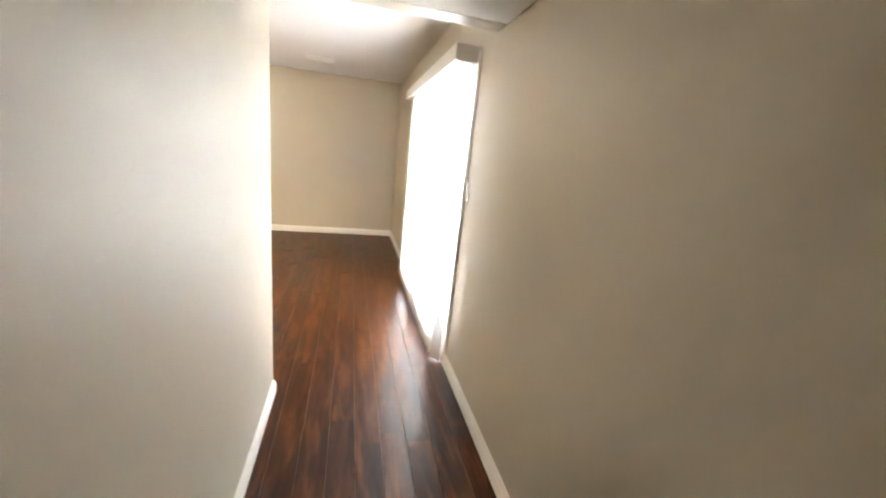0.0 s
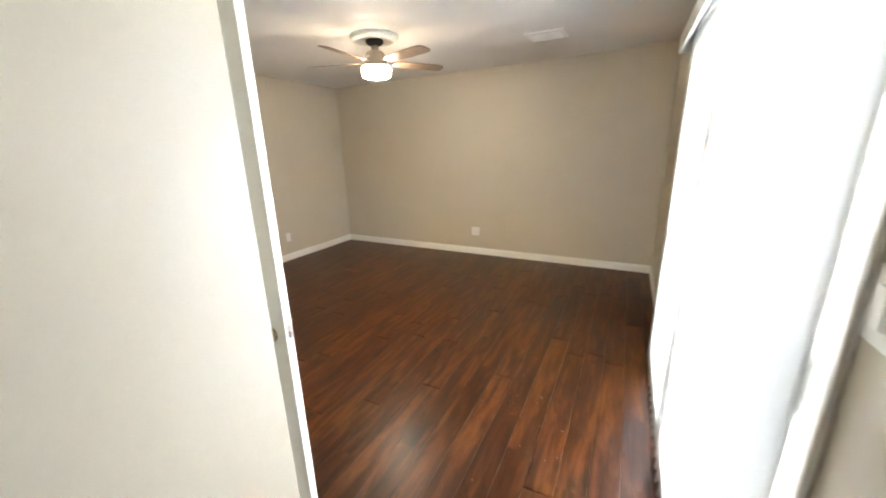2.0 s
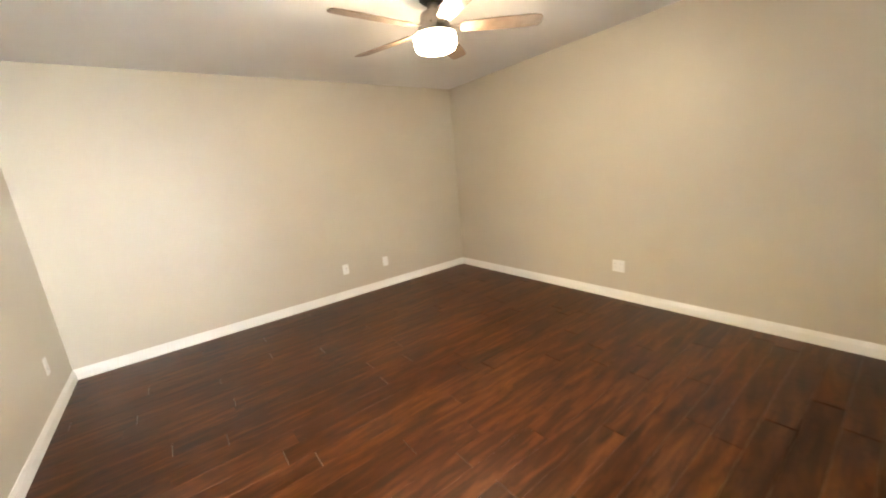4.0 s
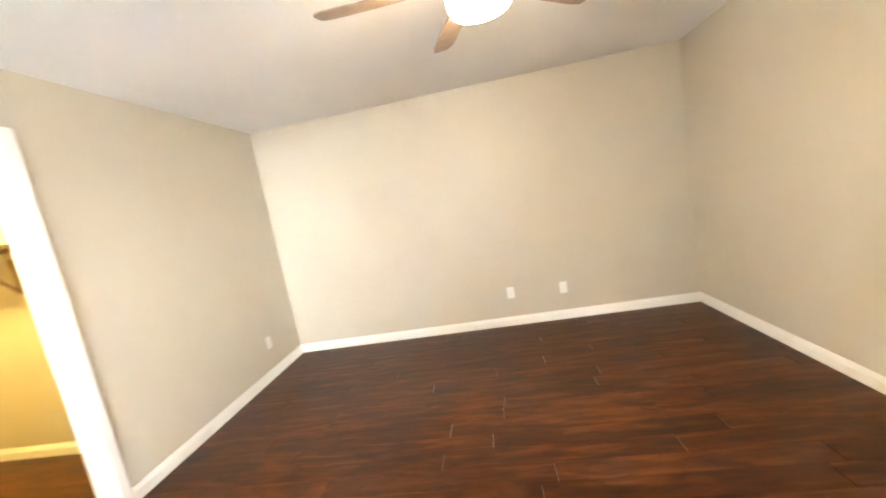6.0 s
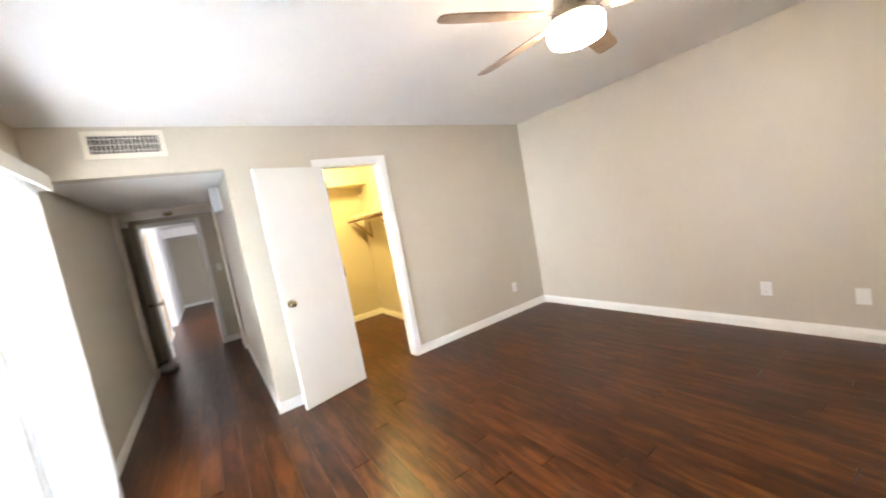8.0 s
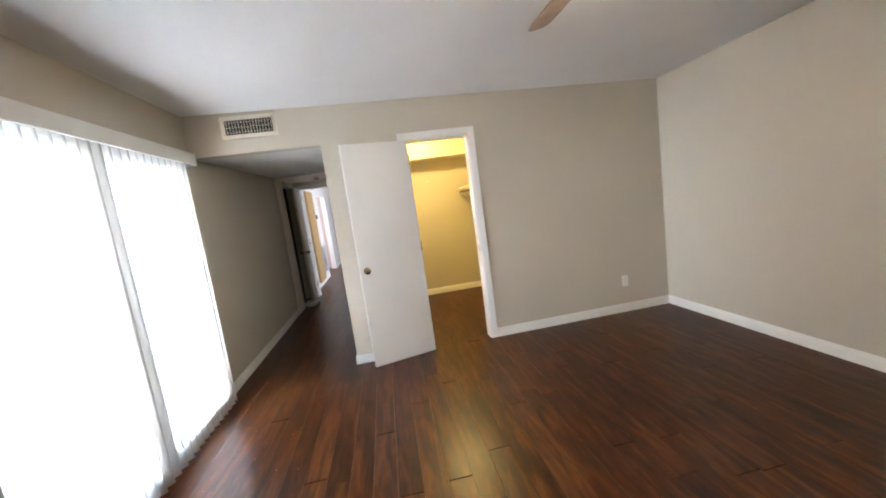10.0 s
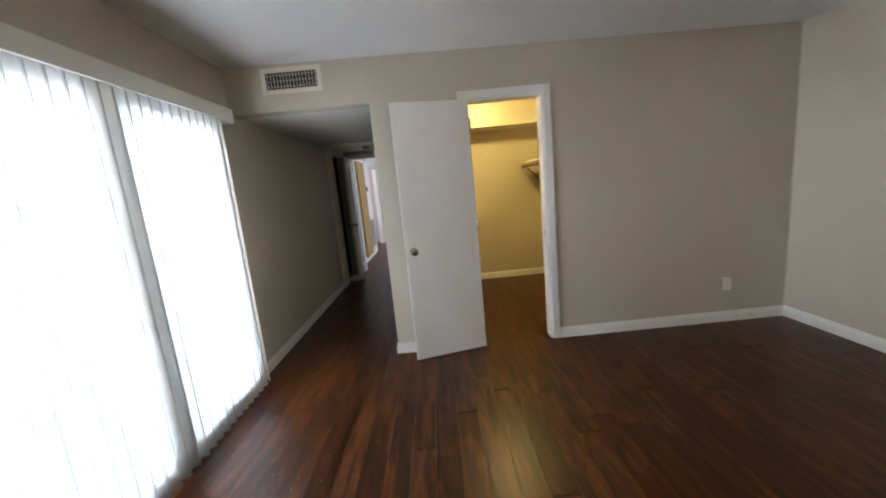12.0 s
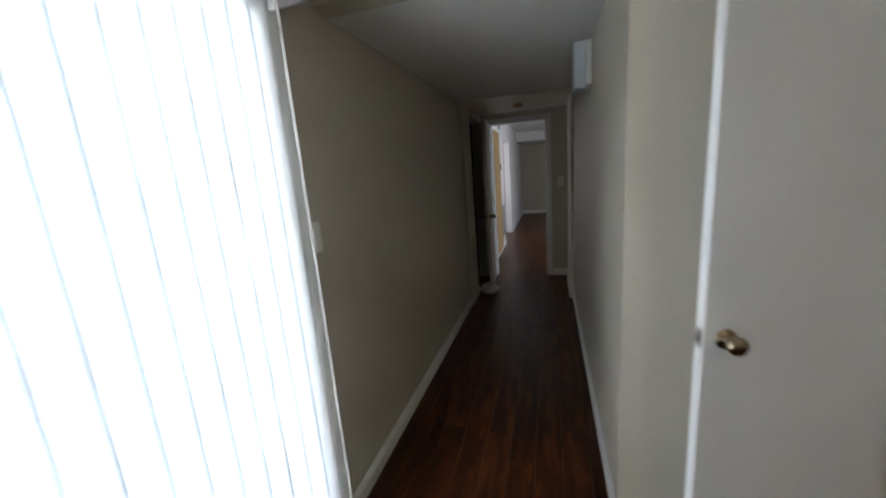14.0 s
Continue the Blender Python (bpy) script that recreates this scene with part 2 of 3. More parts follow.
# walls
structure("wall_west", block(XL - T, Y0 - T, -0.1, XL, Y1 + T, TOP), WALL, "plain beige painted bedroom wall with orange-peel texture", "wall")
structure("wall_north", block(XL, Y1, -0.1, XR, Y1 + T, TOP), WALL, "plain beige painted bedroom wall with orange-peel texture", "wall")
bm = bmesh.new()
box(bm, XL, Y0 - T, -0.1, DX0, Y0, TOP)
box(bm, DX1, Y0 - T, -0.1, XH, Y0, TOP)
box(bm, DX0, Y0 - T, DH, DX1, Y0, TOP)
box(bm, XH, Y0 - T, 2.09, XR, Y0, TOP)
structure("wall_closet", bm, WALL, "beige painted wall with closet doorway and passage opening", "wall")
RY0, RY1 = -1.45, -0.72                        # dark side doorway of the passage
bm = bmesh.new()
box(bm, XR, RY1, -0.1, XR + T, SY0, TOP)
box(bm, XR, SY1, -0.1, XR + T, Y1 + T, TOP)
box(bm, XR, SY0, SH, XR + T, SY1, TOP)
box(bm, XR, SY0, -0.1, XR + T, SY1, 0.0)
box(bm, XR, RY0, 2.06, XR + T, RY1, TOP)
box(bm, XR, YH - T, -0.1, XR + T, RY0, TOP)
structure("wall_east", bm, WALL, "long beige painted wall with sliding door opening", "wall")
structure("wall_passage", block(XH - T, YH - T, -0.1, XH, Y0 - T, TOP), WALL, "beige painted passage wall beside the closet", "wall")
bm = bmesh.new()
box(bm, XH, YH - T, -0.1, PX0, YH, TOP)
box(bm, PX1, YH - T, -0.1, XR, YH, TOP)
box(bm, PX0, YH - T, PH, PX1, YH, TOP)
structure("wall_passage_end", bm, WALL, "beige wall with a doorway at the passage's end", "wall")
bm = bmesh.new()
box(bm, CX0 - T, CY - T, -0.1, CX0, Y0 - T, TOP)
box(bm, CX0, CY - T, -0.1, CX1, CY, TOP)
structure("wall_closet_inside", bm, WALL, "beige painted closet walls under warm lamp light", "wall")
structure("closet_soffit", block(CX0, CY, 2.09, CX1, CY + 0.40, 2.398), WALL, "beige boxed soffit above the closet's back wall", "wall")
# side room off the passage; its lack of light is put into dark wall colour
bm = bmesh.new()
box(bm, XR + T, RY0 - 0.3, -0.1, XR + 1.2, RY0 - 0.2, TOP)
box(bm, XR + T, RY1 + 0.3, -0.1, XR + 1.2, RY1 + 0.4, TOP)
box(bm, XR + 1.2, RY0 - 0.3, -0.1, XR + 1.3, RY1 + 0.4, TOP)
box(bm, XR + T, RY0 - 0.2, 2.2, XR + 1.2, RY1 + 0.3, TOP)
structure("wall_side_closet", bm, DARK_BROWN, "side closet off the passage, its shade put into dark wall colour", "wall")
# room beyond: its east wall has a side opening, its west wall a window
bm = bmesh.new()
box(bm, XR, -3.75, -0.1, XR + T, YH - T, TOP)
box(bm, XR, FY, -0.1, XR + T, -5.0, TOP)
box(bm, XR, -5.0, 2.02, XR + T, -3.75, TOP)
structure("wall_far_east", bm, CEIL, "white painted wall of the room beyond the passage", "wall")
structure("wall_far_south", block(FX0, FY - T, -0.1, XR + T, FY, TOP), WALL, "taupe painted end wall of the room beyond", "wall")
bm = bmesh.new()
box(bm, FX0 - T, FY - T, -0.1, FX0, -3.9, TOP)
box(bm, FX0 - T, -2.1, -0.1, FX0, YH, TOP)
box(bm, FX0 - T, -3.9, -0.1, FX0, -2.1, 0.8)
box(bm, FX0 - T, -3.9, 2.0, FX0, -2.1, TOP)
structure("wall_far_west", bm, WALL, "beige wall with a window in the room beyond", "wall")
structure("wall_far_north", block(FX0, YH - T, -0.1, XH - T, YH, TOP), WALL, "beige wall of the room beyond", "wall")
bm = bmesh.new()
box(bm, XR + T, -3.6, -0.1, 2.4, -3.5, TOP)
box(bm, XR + T, -5.3, -0.1, 2.4, -5.2, TOP)
box(bm, 2.4, -5.2, -0.1, 2.5, -3.6, 0.75)
box(bm, 2.4, -5.2, 2.05, 2.5, -3.6, TOP)
box(bm, 2.4, -5.2, 0.75, 2.5, -4.95, 2.05)
box(bm, 2.4, -3.75, 0.75, 2.5, -3.6, 2.05)
structure("wall_rose_room", bm, PINK, "pale rose wall seen through a side opening", "wall")

# ceilings
bm = bmesh.new()
vs = [bm.verts.new(p) for p in ((XL, Y0, HL), (XR, Y0, HR), (XR, Y1, HR), (XL, Y1, HL), (XL, Y0, TOP), (XR, Y0, TOP), (XR, Y1, TOP), (XL, Y1, TOP))]
for q in ((3, 2, 1, 0), (4, 5, 6, 7), (0, 1, 5, 4), (1, 2, 6, 5), (2, 3, 7, 6), (3, 0, 4, 7)):
    bm.faces.new([vs[i] for i in q])
structure("ceiling", bm, CEIL, "white painted bedroom ceiling with light texture", "ceiling")
bm = bmesh.new()
vs = [bm.verts.new(p) for p in ((XH, YH, 2.150), (XR, YH, 2.150), (XR, -0.33, 2.145), (XR, Y0 - T, 2.092), (XH, Y0 - T, 2.092), (XH, -0.33, 2.145))]
up = [bm.verts.new((v.co.x, v.co.y, TOP)) for v in vs]
bm.faces.new((vs[0], vs[1], vs[2], vs[5])), bm.faces.new((vs[5], vs[2], vs[3], vs[4])), bm.faces.new(up)
for i in range(6):
    j = (i + 1) % 6
    bm.faces.new((vs[i], vs[j], up[j], up[i]))
bmesh.ops.recalc_face_normals(bm, faces=bm.faces[:])
structure("ceiling_passage", bm, CEIL, "low white painted passage ceiling in shade", "ceiling")
structure("ceiling_closet", block(CX0, CY, 2.40, CX1, Y0 - T, TOP), WALL, "beige closet ceiling", "ceiling")
structure("ceiling_far", block(FX0, FY, 2.40, 2.5, YH - T, TOP), CEIL, "white ceiling of the room beyond", "ceiling")

# baseboards, set on the wall face, with a stepped top
SECTION = [(0.001, 0.0), (0.014, 0.0), (0.014, 0.062), (0.011, 0.066), (0.011, 0.074), (0.008, 0.078), (0.006, 0.090), (0.001, 0.092)]


def baseboard(path):
    return structure("baseboard", swept(SECTION, path), TRIM, "white painted wooden baseboard with a stepped top edge", "baseboard")


baseboard([(DX0 - 0.062, Y0), (XL, Y0), (XL, Y1), (XR, Y1), (XR, SY1 + 0.05)][::-1])
baseboard([(XH, -0.58), (XH, Y0), (DX1 + 0.062, Y0)][::-1])
baseboard([(XR, -0.33), (XR, SY0 - 0.02)])
baseboard([(PX0 - 0.06, YH), (XH, YH), (XH, YH + 0.30)][::-1])
baseboard([(DX0 - 0.02, Y0 - T), (CX0, Y0 - T), (CX0, CY), (CX1, CY), (CX1, Y0 - T)])
baseboard([(XR, YH - T), (XR, -3.7)][::-1])
baseboard([(XR, -5.05), (XR, FY), (FX0, FY)][::-1])


# ---- door frames ----
def casing(name, x0, x1, h, y, side, depth, w=0.062):
    """Jamb lining and flat casing with eased edges round a doorway in a wall across y."""
    bm = bmesh.new()
    a, b = (y + 0.001, y + 0.018) if side > 0 else (y - 0.018, y - 0.001)
    box(bm, x0 - w, a, 0, x0 + 0.004, b, h + w, 0.005)
    box(bm, x1 - 0.004, a, 0, x1 + w, b, h + w, 0.005)
    box(bm, x0 + 0.004, a, h - 0.004, x1 - 0.004, b, h + w, 0.005)
    y0, y1 = (y - depth, y) if side > 0 else (y, y + depth)
    box(bm, x0, y0, 0, x0 + 0.016, y1, h, 0.003)
    box(bm, x1 - 0.016, y0, 0, x1, y1, h, 0.003)
    box(bm, x0 + 0.016, y0, h - 0.016, x1 - 0.016, y1, h, 0.003)
    return structure(name, bm, TRIM, "white painted door casing and jamb", "door frame")


frame_closet = casing("door_frame_1", DX0, DX1, DH, Y0, 1, T)
part("strike_plate", block(DX0 + 0.016, Y0 - 0.045, 0.90, DX0 + 0.0185, Y0 - 0.010, 0.96, bevel=0.0008), STEEL, frame_closet, "satin steel strike plate")
casing("door_frame_2", PX0, PX1, PH, YH, 1, T, 0.055)
# cream lining round the passage before its end, paler than the walls
bm = bmesh.new()
box(bm, XR - 0.012, -0.72, 0, XR - 0.001, -0.34, 2.128, 0.002)
box(bm, XH + 0.001, -1.20, 0, XH + 0.030, -0.60, 2.128, 0.002)
box(bm, XH + 0.001, -1.15, 2.129, XR - 0.001, -0.34, 2.143, 0.002)
structure("trim_passage", bm, CREAM, "cream lining round the passage, paler than its walls", "trim")
box_base = bmesh.new()
box(box_base, XH + 0.031, -1.205, 0, XH + 0.044, -0.595, 0.085, 0.003)
box(box_base, XR - 0.026, -0.715, 0, XR - 0.013, -0.335, 0.085, 0.003)
structure("trim_base", box_base, TRIM, "short white base boards on the passage lining", "trim")


# ---- closet door, standing open ----
def knob_set(parent, x, z, t):
    """A round knob with a rose on both faces of a leaf that is t thick and lies along x."""
    for s in (1, -1):
        bm = lathe([(0.0, 0.0), (0.031, 0.0), (0.031, 0.004), (0.026, 0.008), (0.012, 0.010), (0.010, 0.028), (0.016, 0.032),
                    (0.026, 0.040), (0.028, 0.050), (0.025, 0.058), (0.016, 0.063), (0.0, 0.064)], 28)
        part("knob", bm, BRASS, parent, "antique brass round door knob", pose(x, s * t / 2, z, -90 * s, 0, 0))


def flush_door(name, hinge, angle, w, h, label, latch=True, knob=True, mat=None):
    """A flat door leaf, its hinge edge at the origin and its leaf along +x."""
    ob = empty(name, pose(hinge[0], hinge[1], 0.012, 0, 0, angle), label, "door")
    leaf = part("leaf", block(0, -0.0175, 0, w, 0.0175, h, bevel=0.002), mat or DOORW, ob)
    if knob:
        knob_set(leaf, w - 0.062, 0.905, 0.035)
    if latch:
        part("latch_plate", block(w - 0.0006, -0.012, 0.875, w + 0.0012, 0.012, 0.935, bevel=0.0004), STEEL, leaf, "satin steel latch plate")
        part("latch_bolt", block(w + 0.0012, -0.006, 0.895, w + 0.010, 0.006, 0.915, bevel=0.002), STEEL, leaf, "satin steel latch bolt")
    for z in (0.2, 1.0, 1.8):
        part("hinge", tube([(-0.004, 0.02, z), (-0.004, 0.02, z + 0.09)], 0.006, 8), BRASS, leaf, "brass hinge barrel")
    return ob


flush_door("door_1", (-1.160, 2.138), math.degrees(math.atan2(2.275 - 2.129, -0.577 + 1.176)), 0.605, 2.025,
           "plain white flush closet door standing wide open")
flush_door("door_2", (0.585, -1.455), math.degrees(math.atan2(0.71, -0.055)), 0.71, 2.0,
           "plain white flush door open into the passage")
# white draught roll round the foot of the open passage door
pts = [(0.555 + 0.075 * math.cos(a), -0.78 + 0.10 * math.sin(a), 0.045) for a in [math.radians(d) for d in range(-80, 200, 20)]]
tagged(part("draught_roll", tube(pts, 0.043, 14), CLOTH), "white cloth draught roll curled round the open door's foot", "draught stopper")


# ---- wall plates ----
def plate(name, m, label, kind, group=""):
    """A cover plate in the xz plane that faces -y, with its sockets or rockers."""
    wide = 0.115 if kind == "double" else 0.072
    ob = empty(name, m, label, "light switch" if "switch" in name else "outlet", group)
    cover = part("cover_plate", block(-wide / 2, -0.006, -0.058, wide / 2, -0.0005, 0.058, bevel=0.002), PLASTIC, ob)
    xs = (-0.023, 0.023) if kind == "double" else (0.0,)
    for x in xs:
        if kind in ("socket", "double"):
            for z in (-0.020, 0.020):
                face = part("socket", block(x - 0.016, -0.0085, z - 0.014, x + 0.016, -0.006, z + 0.014, bevel=0.002), PLASTIC, cover)
                for dx in (-0.006, 0.006):
                    part("slot", block(x + dx - 0.001, -0.0089, z - 0.004, x + dx + 0.001, -0.0084, z + 0.005), SLOT, face)
        elif kind == "blank":
            part("jack", block(x - 0.008, -0.0085, -0.008, x + 0.008, -0.006, 0.008, bevel=0.001), PLASTIC, cover)
        else:
            part("rocker", block(x - 0.016, -0.011, -0.033, x + 0.016, -0.006, 0.033, bevel=0.003), PLASTIC, cover)
    return ob


plate("outlet", pose(-3.29, Y0, 0.34, 0, 0, 180), "white duplex outlet above the closet wall's baseboard", "socket")
plate("outlet", pose(XL, 4.46, 0.345, 0, 0, 90), "white duplex outlet low on the beige wall", "socket", "low outlets")
plate("outlet", pose(XL, 4.98, 0.325, 0, 0, 90), "white cable jack plate low on the beige wall", "blank", "low outlets")
plate("outlet", pose(-1.51, Y1, 0.33), "white double outlet low on the beige wall", "double")
plate("light_switch", pose(XR, 2.272, 1.245, 0, 0, -90), "white rocker light switch beside the sliding door", "rocker")
plate("light_switch", pose(-0.30, YH, 1.24, 0, 0, 180), "white double rocker light switch at the passage's end", "rocker")


# ---- supply grille above the passage ----
def wall_grille(x0, z0, x1, z1, y):
    ob = empty("air_vent", pose((x0 + x1) / 2, y, (z0 + z1) / 2), "cream metal supply grille with louvres above the passage opening", "air vent")
    w, h = (x1 - x0) / 2, (z1 - z0) / 2
    bm = bmesh.new()
    f = 0.034
    box(bm, -w, 0.001, -h, -w + f, 0.012, h, 0.003)
    box(bm, w - f, 0.001, -h, w, 0.012, h, 0.003)
    box(bm, -w + f, 0.001, h - f, w - f, 0.012, h, 0.003)
    box(bm, -w + f, 0.001, -h, w - f, 0.012, -h + f, 0.003)
    part("frame", bm, VENT_CREAM, ob)
    # flat dark sheet on the wall, its colour stands in for the duct's shade
    part("backing", block(-w + f, 0.0005, -h + f, w - f, 0.0025, h - f), SLOT, ob, "dark sheet for the shaded duct behind the louvres")
    n = 16
    for i in range(n):
        x = -w + f + (i + 0.5) * (2 * w - 2 * f) / n
        part("louvre", block(-0.0022, 0.003, -h + f, 0.0022, 0.010, h - f), VENT_CREAM, ob, m=pose(x, 0, 0, 0, 0, 18))
    for i in range(3):
        z = -h + f + (i + 0.5) * (2 * h - 2 * f) / 3
        part("crossbar", block(-w + f, 0.0028, z - 0.0014, w - f, 0.005, z + 0.0014), VENT_CREAM, ob)
    return ob


wall_grille(-0.065, 2.215, 0.395, 2.405, Y0)

# ceiling register
reg = empty("ceiling_register", pose(-0.44, 5.25, HL + (HR - HL) * (-0.44 - XL) / (XR - XL) - 0.002), "white stamped metal ceiling register", "air vent")
part("frame", block(-0.17, -0.14, -0.010, 0.17, 0.14, 0.004, bevel=0.004), TRIM, reg)
for i in range(9):
    part("slat", block(-0.135, -0.007, -0.002, 0.135, 0.007, 0.001), TRIM, reg, m=pose(0, -0.10 + i * 0.025, -0.014, 25))

# door chime box and smoke alarm in the passage
chime = empty("door_chime", pose(XH, 0.97, 2.00), "white plastic door chime box high on the passage wall", "door chime")
part("back_box", block(0.001, -0.10, -0.12, 0.030, 0.10, 0.13, bevel=0.004), PLASTIC, chime)
part("cover", block(0.030, -0.085, -0.135, 0.095, 0.085, 0.12, bevel=0.006), PLASTIC_GREY, chime)
alarm = empty("smoke_alarm", pose(0.155, -0.78, 2.1285), "small yellowed smoke alarm on the passage ceiling", "smoke alarm")
part("base", lathe([(0.0, 0.0), (0.062, 0.0), (0.062, -0.014), (0.0, -0.014)], 28), CREAM, alarm)
part("cover", lathe([(0.0, -0.014), (0.052, -0.014), (0.048, -0.034), (0.030, -0.040), (0.0, -0.041)], 28), OAK, alarm)


# ---- ceiling fan ----
def ceiling_fan(x, y, z):
    """A five-blade fan that hangs from z, with an opal drum lamp under it."""
    ob = empty("ceiling_fan", pose(x, y, z), "brushed nickel five-blade ceiling fan with lit opal drum lamp", "ceiling fan")
    part("medallion", lathe([(0.0, 0.0), (0.205, 0.0), (0.205, -0.030), (0.190, -0.045), (0.150, -0.045), (0.140, -0.030), (0.0, -0.030)], 48), TRIM, ob, "white ring against the ceiling")
    part("canopy", lathe([(0.0, -0.030), (0.075, -0.030), (0.075, -0.055), (0.050, -0.075), (0.0, -0.075)], 32), SLOT, ob, "dark recessed canopy")
    part("downrod", lathe([(0.0, -0.07), (0.032, -0.07), (0.032, -0.13), (0.0, -0.13)], 24), NICKEL, ob)
    part("motor_housing", lathe([(0.0, -0.125), (0.070, -0.125), (0.078, -0.135), (0.080, -0.170), (0.095, -0.190), (0.098, -0.215), (0.118, -0.230), (0.126, -0.245), (0.0, -0.246)], 40), NICKEL, ob)
    drum = part("lamp_shade", lathe([(0.0, -0.247), (0.124, -0.247), (0.129, -0.256), (0.127, -0.300), (0.116, -0.324), (0.092, -0.334), (0.0, -0.338)], 40), FAN_GLASS, ob, "glowing white opal glass drum")
    for k in range(5):
        m = pose(0, 0, -0.205, 0, 0, -18 + 72 * k)
        iron = bmesh.new()
        box(iron, 0.085, -0.018, -0.004, 0.19, 0.018, 0.002, 0.001)
        box(iron, 0.17, -0.045, -0.002, 0.23, 0.045, 0.003, 0.001)
        holder = part("blade_iron", iron, NICKEL, ob, "brushed nickel blade bracket", m @ pose(0, 0, 0, -12, 0, 0))
        outline = [(0.16, -0.040), (0.22, -0.050), (0.40, -0.060), (0.58, -0.060), (0.630, -0.052), (0.650, -0.030), (0.655, 0.030), (0.640, 0.052), (0.58, 0.060), (0.40, 0.060), (0.22, 0.050), (0.16, 0.040)]
        bm = bmesh.new()
        lo = [bm.verts.new((a, b, -0.008)) for a, b in outline]
        hi = [bm.verts.new((a, b, -0.002)) for a, b in outline]
        bm.faces.new(lo[::-1]), bm.faces.new(hi)
        for i in range(len(outline)):
            j = (i + 1) % len(outline)
            bm.faces.new((lo[i], lo[j], hi[j], hi[i]))
        part("blade", bm, BLADE, holder, "grey-brown wood veneer fan blade")
    return ob


ceiling_fan(-1.735, 4.445, HL + (HR - HL) * (-1.69 - XL) / (XR - XL) + 0.001)

# ---- closet fittings ----
lamp = empty("closet_lamp", pose(-1.52, 0.95, 2.40), "lit white glass dome lamp on the closet ceiling", "ceiling lamp")
part("base", lathe([(0.0, 0.0), (0.085, 0.0), (0.085, -0.018), (0.0, -0.018)], 32), TRIM, lamp)
part("dome", lathe([(0.0, -0.018), (0.10, -0.018), (0.105, -0.035), (0.092, -0.065), (0.06, -0.088), (0.0, -0.098)], 32), CLOSET_GLASS, lamp, "glowing warm glass dome")

shelf = empty("closet_shelf", pose(CX0, 1.0, 1.60), "painted closet shelf with hanging rod and wooden brackets, empty", "closet shelf")
part("board", block(0.001, -0.92, 0.0, 0.30, 0.95, 0.019, bevel=0.002), SHELFW, shelf)
part("front_edge", block(0.301, -0.92, -0.008, 0.315, 0.95, 0.024, bevel=0.002), SHELFW, shelf)
part("cleat", block(0.001, -1.09, -0.09, 0.019, 0.95, -0.001, bevel=0.002), SHELFW, shelf)
part("hanging_rod", tube([(0.27, -1.06, -0.045), (0.27, 0.95, -0.045)], 0.014, 12), ROD, shelf, "dark wooden hanging rod")
for y in (-0.88, 0.02):
    bm = bmesh.new()
    box(bm, 0.001, y - 0.009, -0.34, 0.02, y + 0.009, -0.001, 0.002)
    arm = part("bracket", bm, OAK, shelf, "brown wooden shelf bracket")
    part("brace", tube([(0.012, y, -0.32), (0.285, y, -0.02)], 0.012, 8), OAK, arm)
tagged(part("wall_hook", block(-1.62, CY + 0.001, 1.78, -1.585, CY + 0.014, 1.79, bevel=0.003), PLASTIC), "small white plastic hook on the closet's back wall", "hook")


# ---- sliding door and vertical blind ----
def sliding_door(y0, y1, h):
    ob = tagged(new("window_1"), "white aluminium sliding glass patio door behind a vertical blind", "sliding door", kind="structure")
    bm = bmesh.new()
    x0, x1 = XR + 0.004, XR + 0.094
    box(bm, x0, y0, 0, x1, y0 + 0.035, h)
    box(bm, x0, y1 - 0.035, 0, x1, y1, h)
    box(bm, x0, y0 + 0.035, h - 0.04, x1, y1 - 0.035, h)
    box(bm, x0, y0 + 0.035, 0, x1, y1 - 0.035, 0.03)
    part("frame", bm, ALU, ob)
    mid = (y0 + y1) / 2
    for a, b, x in ((y0 + 0.036, mid + 0.085, x0 + 0.022), (mid - 0.085, y1 - 0.036, x0 + 0.062)):
        bm = bmesh.new()
        s = 0.090
        box(bm, x - 0.016, a, 0.031, x + 0.016, a + s, h - 0.041, 0.003)
        box(bm, x - 0.016, b - s, 0.031, x + 0.016, b, h - 0.041, 0.003)
        box(bm, x - 0.016, a + s, h - 0.041 - s, x + 0.016, b - s, h - 0.041, 0.003)
        box(bm, x - 0.016, a + s, 0.031, x + 0.016, b - s, 0.031 + s, 0.003)
        sash = part("sash", bm, ALU, ob)
        pane = part("pane", block(x - 0.003, a + s, 0.031 + s, x + 0.003, b - s, h - 0.041 - s), GLASS, sash)
        pane.visible_shadow = False
    part("handle", block(x0 - 0.020, y0 + 0.075, 0.93, x0 + 0.004, y0 + 0.100, 1.075, bevel=0.006), TRIM, ob, "white pull handle")
    return ob


sliding_door(SY0, SY1, SH)
jamb = bmesh.new()
box(jamb, XR - 0.016, SY0 - 0.058, 0, XR - 0.001, SY0 - 0.002, SH, 0.003)
structure("trim_slider", jamb, TRIM, "white painted strip beside the sliding door", "trim")

blind = empty("vertical_blind", pose(0.612, 0, 0), "cream translucent vertical blind drawn across the sliding door", "vertical blind")
bm = bmesh.new()
box(bm, -0.075, 2.34, 1.985, -0.060, 4.37, 2.078, 0.003)
box(bm, -0.060, 2.34, 2.066, 0.084, 4.37, 2.078, 0.003)
box(bm, -0.060, 2.34, 1.985, 0.084, 2.352, 2.066)
box(bm, -0.060, 4.358, 1.985, 0.084, 4.37, 2.066)
part("valance", bm, TRIM, blind, "cream plastic valance board")
part("headrail", block(-0.02, 2.36, 2.035, 0.025, 4.34, 2.066), ALU, blind)
VW, VT = 0.089, 0.0012
curve = [(-VW / 2 + VW * i / 6, 0.006 * (1 - (2 * i / 6 - 1) ** 2)) for i in range(7)]
bm = bmesh.new()
